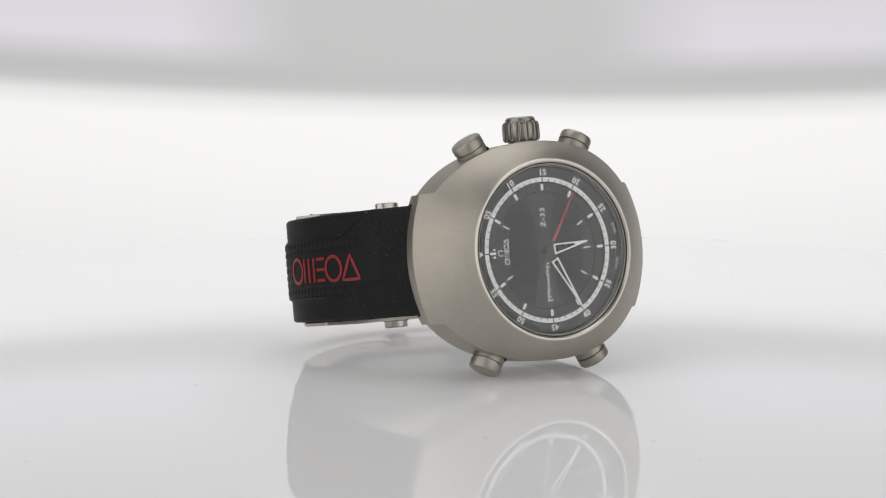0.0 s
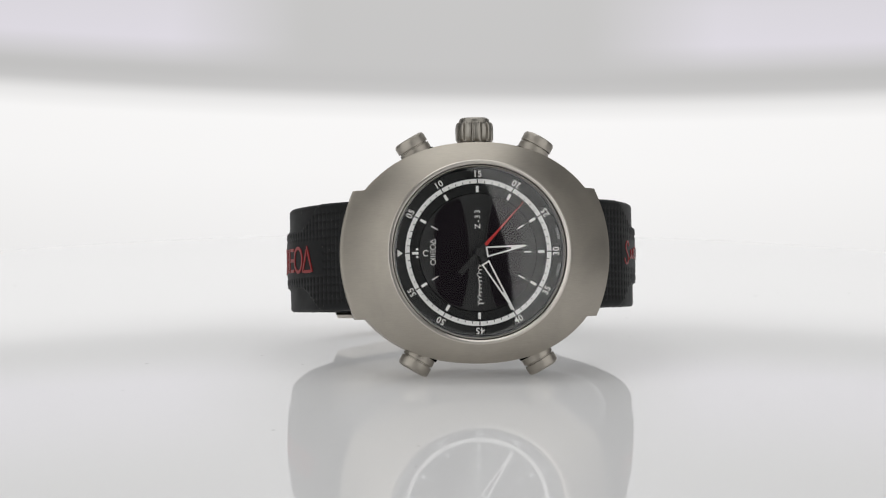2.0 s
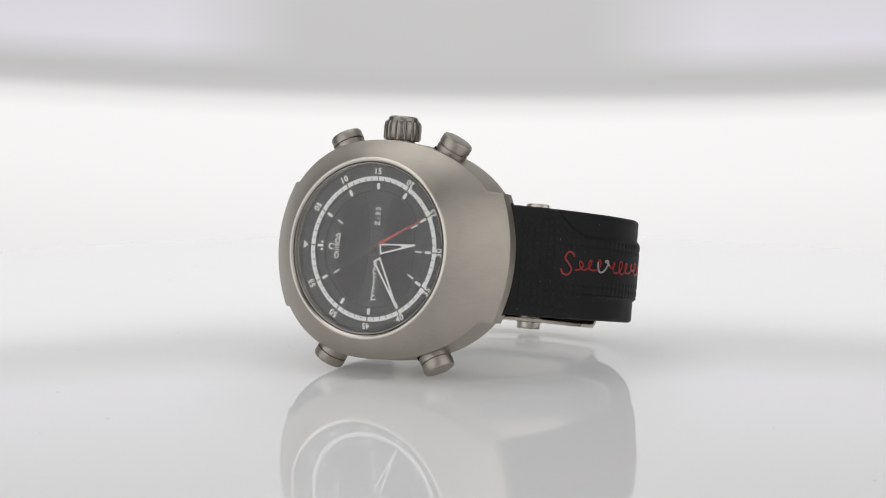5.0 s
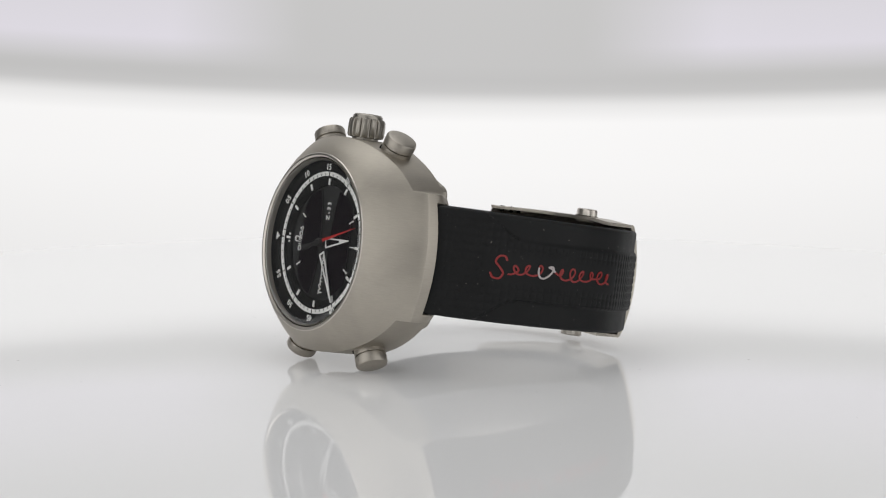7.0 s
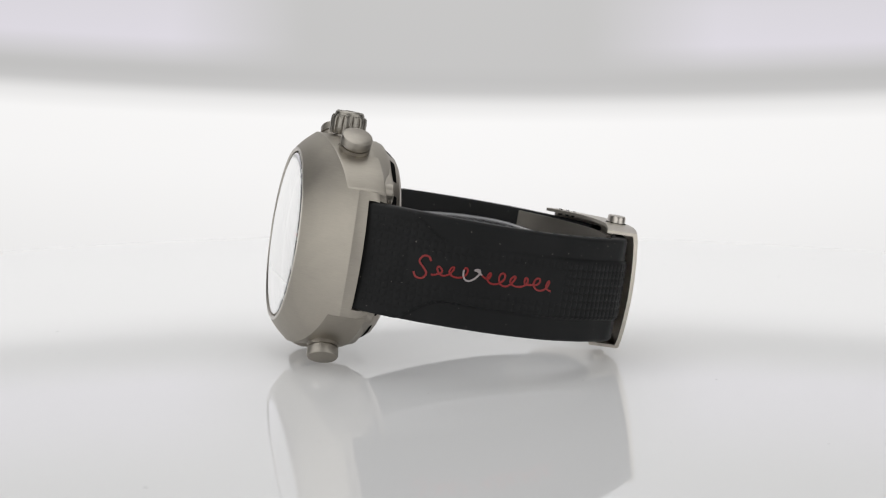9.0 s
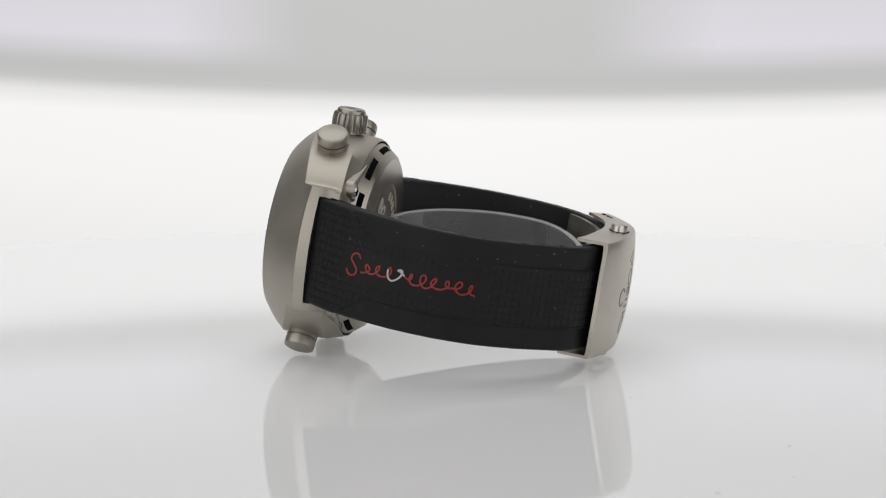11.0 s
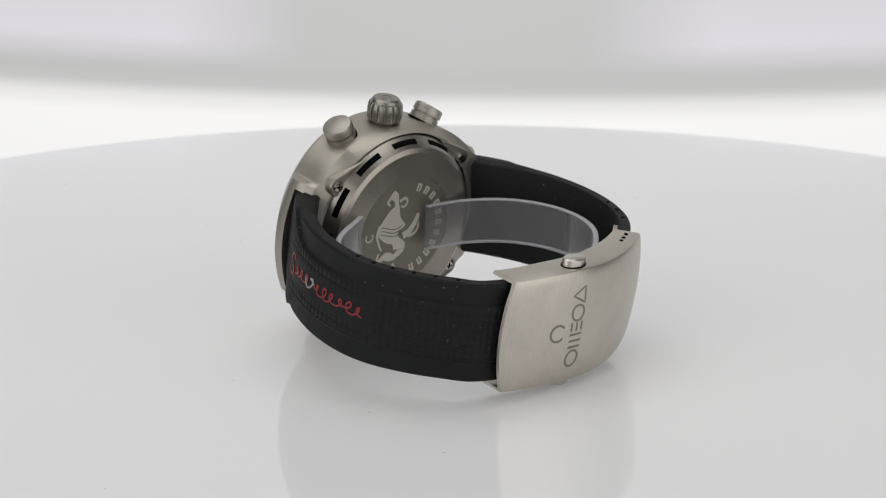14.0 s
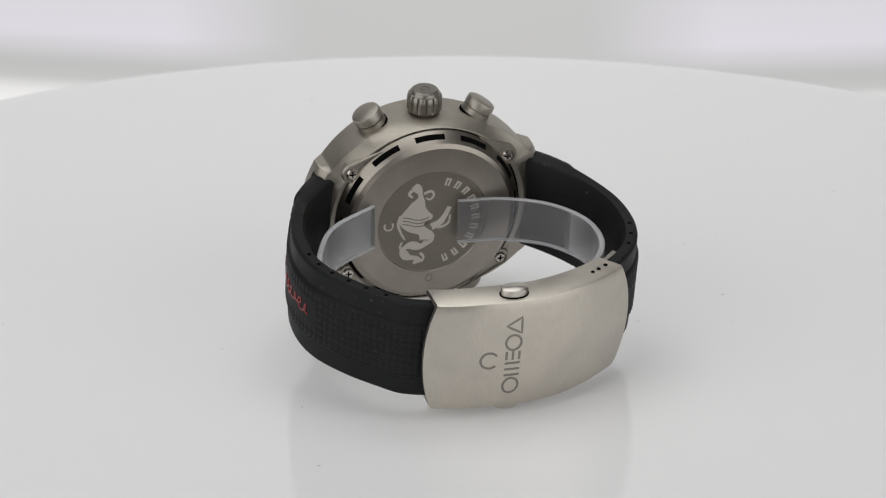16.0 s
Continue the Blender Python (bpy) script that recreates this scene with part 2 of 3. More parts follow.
structure("floor", (-1.3, 1.3, -1.3, 1.3, -0.95, -0.90), plaster, "plain grey painted studio floor under the turntable")
structure("ceiling", (-1.3, 1.3, -1.3, 1.3, 1.40, 1.45), plaster, "plain light grey studio ceiling")
structure("wall_north", (-1.3, 1.3, 1.3, 1.4, -0.95, 1.45), plaster, "plain light grey studio wall")
structure("wall_south", (-1.3, 1.3, -1.4, -1.3, -0.95, 1.45), plaster, "plain light grey studio wall")
structure("wall_east", (1.3, 1.4, -1.4, 1.4, -0.95, 1.45), plaster, "plain light grey studio wall")
structure("wall_west", (-1.4, -1.3, -1.4, 1.4, -0.95, 1.45), plaster, "plain light grey studio wall")

turntable = tagged(new("turntable"), "round white glossy acrylic turntable on a grey column", "turntable")
part("platter", turned([(0.01, -10.4), (206, -10.4), (208, -8.9), (208, -1.6), (206.8, -0.45), (0.01, -0.45)], 160, "z"), acrylic, turntable, "white glossy translucent acrylic disc, light from below put in as even glow")
part("column", turned([(150, -899.5), (150, -880), (60, -860), (60, -40), (110, -22), (110, -10.4)], 48, "z"), base_paint, turntable, "grey painted column")

backdrop = tagged(new("backdrop"), "curved white backlit diffuser panel, bright and dim bands painted into its glow", "backdrop", kind="structure")


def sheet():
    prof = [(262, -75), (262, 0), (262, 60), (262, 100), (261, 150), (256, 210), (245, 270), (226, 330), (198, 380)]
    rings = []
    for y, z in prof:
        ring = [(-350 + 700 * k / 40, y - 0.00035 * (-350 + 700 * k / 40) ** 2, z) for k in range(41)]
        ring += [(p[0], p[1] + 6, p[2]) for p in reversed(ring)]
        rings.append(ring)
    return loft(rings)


part("diffuser_sheet", sheet(), glow, backdrop, "white translucent sheet, its light from behind put in as uneven glow")

# the watch
WP = Matrix(((0.99969, 0.02494, 0.00014, -1.1176 * MM), (-0.02462, 0.98629, 0.16315, -34.06 * MM), (0.00393, -0.16311, 0.98660, 24.70 * MM), (0, 0, 0, 1)))
WP = Matrix.LocRotScale(WP.translation, WP.to_quaternion(), None)
watch = tagged(new("wristwatch"), "brushed titanium chronograph wristwatch with black rubber strap, standing on its side", "watch")


def wpart(name, bm, mat, label="", parent=None, **kw):
    """A part of the watch; sub-parts share their part's space."""
    return part(name, bm, mat, parent or watch, label, None if parent else WP, **kw)


def ellipse_r(a, A, B):
    return 1 / math.hypot(math.cos(a) / A, math.sin(a) / B)


def outline_r(a):
    """Case outline with the two squared lug ends."""
    base = ellipse_r(a, 26.4, 21.7) + 0.45 * math.sin(2 * a) ** 2
    c, s = abs(math.cos(a)), abs(math.sin(a))
    lo, hi = 0.0, 40.0
    for _ in range(30):
        r = (lo + hi) / 2
        x, z = r * c, r * s
        if x <= 26.8 - z * z / 58 and z <= 12.7:
            lo = r
        else:
            hi = r
    return base, max(base, lo)


def cone_y(r):
    """The bezel's brushed cone, a little steeper outwards."""
    return -3.0 + 0.93 * (r - 17.9) + 0.012 * (r - 17.9) ** 2


def case_mesh():
    angles = [2 * math.pi * k / 480 for k in range(480)]
    rows = [(17.1, -0.7), (17.12, -2.3), (17.2, -2.82), (17.5, -3.06), (17.9, -3.0)]
    rings = [[(r * math.cos(a), y, r * math.sin(a)) for a in angles] for r, y in rows]
    data = [outline_r(a) for a in angles]

    def is_lug(a, e1):
        return abs(e1 * math.sin(a)) < 12.72 and abs(math.cos(a)) > 0.7

    # the cone runs out to the case edge, and further over the two lugs
    ends = [(e1 if is_lug(a, e1) else e0) - 0.15 for a, (e0, e1) in zip(angles, data)]
    for k in range(1, 15):
        ring = []
        for a, end in zip(angles, ends):
            r = 17.9 + (end - 17.9) * k / 14
            ring.append((r * math.cos(a) + 0.2 * k / 14, cone_y(r) - 0.25 * math.sin(math.pi * k / 14), r * math.sin(a)))
        rings.append(ring)
    for out, down in ((0.11, 0.1), (0.15, 0.28)):
        rings.append([((end + out) * math.cos(a) + 0.2, cone_y(end) + down, (end + out) * math.sin(a)) for a, end in zip(angles, ends)])
    # flank, cut away between the lug walls for the strap
    for q, shrink, cut in ((0.0, 0.0, 0), (0.02, 0.0, 1), (0.35, 0.0, 1), (0.6, 0.0, 1), (0.85, 0.0, 1), (1.0, 0.12, 1)):
        ring = []
        for a, (e0, e1), end in zip(angles, data, ends):
            c2 = math.cos(a) ** 2
            y0, y1 = cone_y(end) + 0.5, 10.4 + 2.4 * c2
            r = e0 - shrink
            if is_lug(a, e1):
                y0 = 8.5
                r = e0 + (e1 - e0) * (1 - 0.8 * step01(0.3, 1.0, q)) - shrink
            if cut and abs(r * math.sin(a)) < 10.7 and abs(math.cos(a)) > 0.7:
                r = min(r, 22.0 / abs(math.cos(a)))
            ring.append((r * math.cos(a) + 0.2, y0 + (y1 - y0) * q, r * math.sin(a)))
        rings.append(ring)
    # chamfer at the back, and the seat of the caseback
    for A, B, y, lug in ((22.9, 21.2, 12.9, 0.1), (21.8, 20.9, 13.75, 0.0)):
        ring = []
        for a, (e0, e1) in zip(angles, data):
            r = ellipse_r(a, A, B) + (e1 - e0) * lug
            ring.append((r * math.cos(a) + 0.5, y, r * math.sin(a) + 0.3))
        rings.append(ring)
    for r, y in ((20.75, 13.8), (20.7, 12.2), (19.0, 12.0)):
        rings.append([(r * math.cos(a) + 0.7, y, r * math.sin(a) + 0.35) for a in angles])
    return loft(rings, False, False)


wpart("case", case_mesh(), titanium, "brushed grey titanium case", sharp=28)
wpart("bezel_edge", turned([(17.1, -2.5), (17.14, -2.9), (17.46, -3.16), (17.8, -3.13), (17.98, -2.95)], 160, centre=(0.02, 0, 0), cap0=False, cap1=False), edge_metal, "bright bevelled edge of the bezel")
wpart("crystal_ring", turned([(16.55, -0.5), (16.6, -2.2), (16.74, -2.72), (16.88, -2.74), (17.06, -2.3), (17.08, -0.5)], 128, cap0=False, cap1=False), ring_metal, "satin metal ring round the crystal")
crystal = wpart("crystal", turned([(16.8, -2.7), (16.72, -2.95), (16.5, -3.05), (15.4, -3.13), (12, -3.26), (8, -3.36), (4, -3.41), (0.01, -3.42)], 128, cap0=False), sapphire, "clear domed sapphire crystal")
crystal.visible_shadow = False

dial = wpart("dial", turned([(0.01, 0.9), (11.45, 0.9), (11.7, -0.05), (13.2, -0.1), (13.35, -0.35), (14.5, -0.4), (16.3, -0.75), (16.5, -1.7), (16.5, 1.4), (0.01, 1.4)], 128), dial_black, "satin black dial with white printed minute track")


dial_disc, tree, b = material("graphite_dial_centre", (0.016, 0.0165, 0.0165), 0.34)
b.inputs["Specular IOR Level"].default_value = 0.25
wpart("centre_disc", turned([(0.01, 0.55), (11.2, 0.5), (11.5, 0.35), (11.5, 1.1), (0.01, 1.1)], 96), dial_disc, "slightly lighter centre disc", dial)


def on_dial(y):
    return lambda u, v, h: (u, y - h, v)


def circle(r, n=96, a0=0.0, a1=2 * math.pi):
    return [(r * math.cos(a0 + (a1 - a0) * k / n), r * math.sin(a0 + (a1 - a0) * k / n)) for k in range(n)]


wpart("minute_track", ribbon(circle(13.92, 180), 0.88, on_dial(-0.5), 0.0, 0.16, True), white_print, "white minute ring", dial)
for k in range(60):
    a = radians(90 - 6 * k)
    big = k % 5 == 0
    r0, r1 = (13.5, 14.3) if big else (13.5, 13.95)
    wpart("minute_tick", ribbon([(r0 * math.cos(a), r0 * math.sin(a)), (r1 * math.cos(a), r1 * math.sin(a))], 0.22 if big else 0.15, on_dial(-0.62), 0.0, 0.08),
          dial_black, "", dial, smooth=False)
for k in range(12):
    a = radians(90 - 30 * k)
    r0, r1 = (11.75, 13.0)
    wpart("hour_marker", ribbon([(r0 * math.cos(a), r0 * math.sin(a)), (r1 * math.cos(a), r1 * math.sin(a))], 0.52, on_dial(-0.26), 0.0, 0.2), white_print, "white luminous hour baton", dial, smooth=False)
    if (90 - 30 * k) % 360 in (0, 30, 330, 150, 210):
        r0, r1 = (9.1, 10.5)
        wpart("inner_tick", ribbon([(r0 * math.cos(a), r0 * math.sin(a)), (r1 * math.cos(a), r1 * math.sin(a))], 0.22, on_dial(0.5), 0.0, 0.3), white_print, "thin printed tick", dial, smooth=False)
for z in (0.75, -0.75):
    wpart("lume_dot", turned([(0.01, -0.42), (0.24, -0.42), (0.24, -0.25), (0.01, -0.25)], 16, centre=(-12.0, 0, z)), white_print, "white luminous dot", dial)
wpart("zero_triangle", loft([[(-15.9, y, 0.75), (-15.9, y, -0.75), (-14.9, y, 0.0)] for y in (-0.8, -1.04)]), white_print, "white triangle at the zero mark", dial, smooth=False)


def window_outline(s):
    """A display window: round outside, hollow towards the bridge."""
    half = [(1.6, 0), (1.75, 3.0), (2.15, 6.0), (2.75, 8.8), (3.3, 10.6), (4.2, 10.55), (5.8, 9.9), (7.3, 8.7), (8.2, 7.5), (8.55, 6.2), (8.65, 3.0)]
    pts = half + [(8.7, 0)] + [(x, -z) for x, z in reversed(half[1:])]
    return [(s * x, z) for x, z in pts]


for s in (-1, 1):
    o = window_outline(s)
    wpart("display_window", loft([[(x, y, z) for x, z in o] for y in (0.95, 0.35)]), window_glass, "dark violet display window", dial, smooth=False)
    wpart("display_frame", ribbon(o, 0.12, on_dial(0.5), 0.0, 0.26, True), hub_black, "thin raised black frame", dial)


def lettering(body, size, mat, parent, m, name, label, depth=0.06, weight=0.014, spacing=1.06):
    """Text in the built-in font as a mesh, lying in the plane of m."""
    cu = bpy.data.curves.new("text", "FONT")
    cu.body, cu.size, cu.align_x, cu.align_y, cu.extrude = body, size, "CENTER", "CENTER", depth
    cu.resolution_u, cu.offset, cu.space_character = 4, size * weight, spacing
    tmp = bpy.data.objects.new("text", cu)
    scene.collection.objects.link(tmp)
    bpy.context.view_layer.update()
    me = bpy.data.meshes.new_from_object(tmp.evaluated_get(bpy.context.evaluated_depsgraph_get()))
    bpy.data.objects.remove(tmp)
    me.transform(Matrix.Scale(MM, 4) @ m)
    me.materials.clear()
    me.materials.append(mat)
    ob = new(name, me)
    ob.parent = parent
    return tagged(ob, label)


def dial_plane(x, z, y, turn):
    """Faces away from the dial; turn in degrees, counter-clockwise."""
    return Matrix.Translation((x, y, z)) @ Matrix(((1, 0, 0, 0), (0, 0, -1, 0), (0, 1, 0, 0), (0, 0, 0, 1))) @ Matrix.Rotation(radians(turn), 4, "Z")


for n in range(5, 60, 5):
    a = 90 - 6 * (n - 15)
    r = 15.25
    lettering("%02d" % n, 1.72, white_print, dial, dial_plane(r * math.cos(radians(a)), r * math.sin(radians(a)), -1.02, a + 90 if 20 <= n <= 40 else a - 90), "numeral", "white printed minute numeral")
lettering("Z-33", 1.55, white_print, dial, dial_plane(0.05, 6.5, 0.3, 90), "dial_text", "white printed characters on the bridge", weight=0.006, spacing=1.3)


def marks(name, mat, parent, place, start, widths, gap, height, h0, h1, line, label=""):
    """A maker's mark as a row of plain shapes: ring, upright bars, stacked bars, ring and triangle."""
    u, H = start, height / 2
    for kind, w in enumerate(widths):
        c, hw = u + w / 2, w / 2

        def dense(pts, n=5):
            out = []
            for p, q in zip(pts, pts[1:]):
                out += [(p[0] + (q[0] - p[0]) * k / n, p[1] + (q[1] - p[1]) * k / n) for k in range(n)]
            return out + [pts[-1]]

        lines, closed = [], False
        if kind == 0:
            lines, closed = [[(c + hw * math.cos(2 * math.pi * k / 40), H * math.sin(2 * math.pi * k / 40)) for k in range(40)]], True
        elif kind == 1:
            lines = [dense([(u + w * f, -H), (u + w * f, H)]) for f in (0.12, 0.5, 0.88)]
        elif kind == 2:
            lines = [dense([(u, v), (u + w, v)]) for v in (-H + line / 2, 0.0, H - line / 2)]
        elif kind == 3:
            lines, closed = [[(c + hw * math.cos(2 * math.pi * k / 40), H * math.sin(2 * math.pi * k / 40)) for k in range(40)]], True
        else:
            lines, closed = [dense([(u, -H), (c, H), (u + w, -H), (u, -H)])[:-1]], True
        for pts in lines:
            wpart(name, ribbon(pts, line, place, h0, h1, closed), mat, label, parent, smooth=False)
        u += w + gap


# maker's marks as plain shapes
wpart("emblem", ribbon([(-10.2 - (q[1]), q[0]) for q in circle(0.55, 24, radians(-55), radians(235))], 0.16, on_dial(0.5), 0.0, 0.32), white_print, "small open ring emblem", dial)
marks("mark_shape", white_print, dial, lambda u, v, h: (-8.85 - v, 0.5 - h, u), -2.3, (1.05, 1.05, 0.6, 0.95, 0.95), 0.1, 0.95, 0.0, 0.32, 0.125)
script = []
for k in range(200):
    f, u = k / 199, -10.3 + 8.0 * k / 199
    big = 1.25 if f < 0.09 else 0.62
    tall = 0.55 * math.exp(-((f - 0.2) / 0.02) ** 2) + 0.5 * math.exp(-((f - 0.74) / 0.018) ** 2)
    script.append((u + 0.2 * math.sin(f * 69), big * 0.5 * math.cos(f * 69) * (0.8 + 0.3 * math.sin(f * 23)) + tall))
wpart("script_line", ribbon(script, 0.13, lambda u, v, h: (0.35 - v, 0.5 - h, u), 0.0, 0.2), white_print, "white printed script line", dial)
for word, a0 in (("MADE", 12.5), ("SWISS", -13.0)):
    lettering(word, 0.82, grey_print, dial, dial_plane(16.0 * math.cos(radians(a0)), 16.0 * math.sin(radians(a0)), -1.08, a0 + 90), "small_print", "tiny grey printed word")


def hand_mesh(base, tip, w, hole0, hole1):
    """A long triangle with a slot, as a white frame."""
    b0, t0 = Vector(base), Vector(tip)
    d = (t0 - b0).normalized()
    n = Vector((-d.y, d.x))
    L = (t0 - b0).length
    outer = [b0 + n * w / 2, b0 - n * w / 2, t0 - n * 0.13, t0 + n * 0.13]
    i0, i1 = hole0, L * hole1
    wi = lambda u: max(0.03, (w / 2) * (1 - u / L) + 0.13 * u / L - 0.30)
    inner = [b0 + d * i0 + n * wi(i0), b0 + d * i0 - n * wi(i0), b0 + d * i1 - n * wi(i1), b0 + d * i1 + n * wi(i1)]
    return outer, inner


def frame_hand(base, tip, w, hole1, y):
    outer, inner = hand_mesh(base, tip, w, 0.32, hole1)
    verts, faces = [], []
    for yy in (y, y + 0.22):
        verts += [(p.x, yy, p.y) for p in outer + inner]
    for k in range(4):
        j = (k + 1) % 4
        faces += [(k, j, 4 + j, 4 + k), (8 + k, 12 + k, 12 + j, 8 + j), (k, 8 + k, 8 + j, j), (4 + k, 4 + j, 12 + j, 12 + k)]
    return verts, faces


hour = wpart("hour_hand", frame_hand((1.55, 0.05), (9.45, 1.25), 2.15, 0.62, -0.62), white_print, "white outlined triangular hour hand", smooth=False)
minute = wpart("minute_hand", frame_hand((1.25, -2.0), (6.75, -11.45), 1.75, 0.62, -1.05), white_print, "white outlined triangular minute hand", smooth=False)
flat = on_dial(0)
wpart("hand_stem", ribbon([(0, 0), (1.9, 0.1)], 1.0, flat, 0.42, 0.6), hub_black, "blackened stem", hour, smooth=False)
wpart("hand_stem", ribbon([(0, 0), (1.3, -2.05)], 0.9, flat, 0.85, 1.02), hub_black, "blackened stem", minute, smooth=False)
wpart("hand_hub", turned([(0.01, -1.75), (0.75, -1.75), (0.85, -1.6), (0.85, 0.4), (0.01, 0.4)], 32), hub_black, "blackened centre hub")


def second_mesh():
    return ribbon([(1.9, 0), (5, 0), (9, 0), (13.2, 0)], lambda s: 0.62 - 0.52 * s, flat, 1.42, 1.55)


second = wpart("second_hand", second_mesh(), red_hand, "red tapered second hand", smooth=False)
part("counterweight", ribbon([(-5.6, 0), (-1.6, 0), (2.0, 0)], lambda s: 1.1 - 0.45 * s, flat, 1.41, 1.54), hub_black, second, "dark counterweight", smooth=False)


def crown_mesh(knurl=14):
    rings = []
    n = knurl * 12
    for r, h, g in ((2.6, 20.0, 0), (2.6, 22.0, 0), (3.35, 22.1, 0.1), (3.62, 22.5, 1), (3.65, 24.6, 1), (3.55, 25.5, 1), (3.3, 25.9, 0.4), (3.0, 25.95, 0), (2.85, 26.55, 0), (2.5, 26.85, 0), (0.01, 26.9, 0)):
        ring = []
        for k in range(n):
            a = 2 * math.pi * k / n
            c = math.cos(a * knurl)
            rr = r * 1.03 - 0.42 * g * step01(0.35, 0.9, c)
            ring.append((rr * math.cos(a) + 0.4, 6.5 + rr * math.sin(a), h))
        rings.append(ring)
    return loft(rings)


crown = wpart("crown", crown_mesh(), crown_metal, "fluted metal winding crown")
wpart("crown_emblem", ribbon([(q[0], q[1]) for q in circle(0.9, 28, radians(-50), radians(230))], 0.3, lambda u, v, h: (u + 0.4, 6.5 - v, 26.9 + h), -0.05, 0.05), engraved, "open ring emblem", crown)
PUSH = [(3.15, 17.5), (3.15, 24.0), (2.85, 24.08), (2.85, 24.32), (3.2, 24.4), (3.2, 25.75), (3.0, 26.15), (2.5, 26.35), (0.01, 26.4)]
COLLAR = [(3.1, 18.0), (3.38, 18.0), (3.38, 22.7), (3.1, 22.7)]
for a in (30, -30, 150, 210):
    turn = Matrix.Rotation(radians(a), 3, "Y")

    def spun(data):
        return [tuple(turn @ Vector((v[0], v[1] + 6.4, v[2])) + Vector((0.35, 0, 0))) for v in data[0]], data[1]

    p = wpart("pusher", spun(turned(PUSH, 48, "z")), titanium_side, "cylindrical satin metal pusher")
    wpart("pusher_collar", spun(turned(COLLAR, 48, "z", cap0=False, cap1=False)), gap_shade, "black ring for the shade in the recess round the pusher", p)

# caseback
back = wpart("caseback", turned([(20.45, 12.2), (20.42, 13.6), (20.2, 14.1), (18.5, 16.55), (17.75, 17.0), (17.6, 17.1), (12.3, 17.1), (12.15, 16.85), (0.01, 16.85)], 160), titanium_back, "round satin metal caseback", sharp=18)
back.matrix_basis = WP @ Matrix.Translation((0.7 * MM, 0, 0.35 * MM))
wpart("case_groove", turned([(20.68, 13.1), (20.47, 13.1)], 128, cap0=False, cap1=False), gap_shade, "black ring for the shade in the groove round the caseback", back)
wpart("medallion", turned([(0.01, 16.8), (12.0, 16.8), (12.0, 16.9), (0.01, 16.9)], 96), medal_metal, "darker matt medallion field", back)


def on_back(u, v, h):
    return (-u, 16.9 + h, v)


def cone_point(a, f, h):
    r, y = 20.2 + (18.5 - 20.2) * f, 14.1 + (16.55 - 14.1) * f
    return ((r + h * 0.84) * math.cos(a), y + h * 0.55, (r + h * 0.84) * math.sin(a))


for k in range(12):
    a = radians(87 + 30 * k)
    pts = [a + radians(-9.6 + 19.2 * i / 8) for i in range(9)]
    verts, faces = loft([[cone_point(q, 0.22, -0.1), cone_point(q, 0.22, 0.05), cone_point(q, 0.66, 0.05), cone_point(q, 0.66, -0.1)] for q in pts])
    wpart("back_slot", (verts, faces), gap_shade, "black inlay for the shade of a slot in the caseback rim", back, smooth=False)


def ear_outline(cx, cz, grow):
    """A drop round the screw that runs out along the rim."""
    ang = math.atan2(cz, cx)
    tip = (20.6 * math.cos(ang + 0.42 * (1 if cx * cz > 0 else -1)), 20.6 * math.sin(ang + 0.42 * (1 if cx * cz > 0 else -1)))
    away = math.atan2(cz - tip[1], cx - tip[0])
    pts = [(cx + (2.0 + grow) * math.cos(away + radians(d)), cz + (2.0 + grow) * math.sin(away + radians(d))) for d in range(-110, 111, 10)]
    return pts + [(tip[0] + grow * 0.3, tip[1] + grow * 0.3)]


for cx, cz in ((18.1, 12.4), (18.0, -11.9), (-16.4, 12.9), (-16.6, -12.4)):
    rings = [[(x, y, z) for x, z in ear_outline(cx, cz, g)] for y, g in ((11.5, 0.25), (13.9, 0.25), (14.3, 0.0), (14.3, -0.45), (13.95, -0.5))]
    e = wpart("screw_ear", loft(rings), titanium_side, "metal ear with a countersunk screw", smooth=False)
    wpart("screw", turned([(1.25, 13.6), (1.25, 14.2), (1.0, 14.5), (0.01, 14.56)], 24, centre=(cx, 0, cz)), polished, "polished cross-head screw", e)
    for d in ((0.7, 0), (0, 0.7)):
        wpart("screw_slot", ribbon([(-d[0], -d[1]), (d[0], d[1])], 0.3, lambda u, v, h: (cx + u, 14.56 + h, cz + v), -0.1, 0.02), gap_shade, "", e, smooth=False)


def arc_bar(a, r, w):
    pts = [(r * math.cos(radians(a + w * i / 4)), r * math.sin(radians(a + w * i / 4))) for i in range(-2, 3)]
    return pts


for k in range(11):
    for d in (-2.2, 2.2):
        q = radians(72 - 14.2 * k + d)
        wpart("raised_bar", ribbon([(8.9 * math.cos(q), 8.9 * math.sin(q)), (10.7 * math.cos(q), 10.7 * math.sin(q))], 0.42, on_back, -0.05, 0.12), relief, "raised plain bar in place of a letter", back, smooth=False)
    wpart("raised_bar", ribbon(arc_bar(72 - 14.2 * k, 10.5, 5.6), 0.4, on_back, -0.05, 0.11), relief, "raised plain bar in place of a letter", back, smooth=False)
wpart("emblem", ribbon([(-9.7 + 0.95 * math.sin(q * 0.2), 0.95 * math.cos(q * 0.2)) for q in range(4, 28)], 0.36, on_back, -0.05, 0.13), relief, "raised open ring emblem", back)
wpart("emblem", ribbon([(p[0] * 0.75, p[1] * 0.75 - 13.9) for p in circle(1.0, 24)], 0.26, lambda u, v, h: (-u, 17.1 + h, v), 0.0, 0.05, True), engraved, "engraved small ring", back)
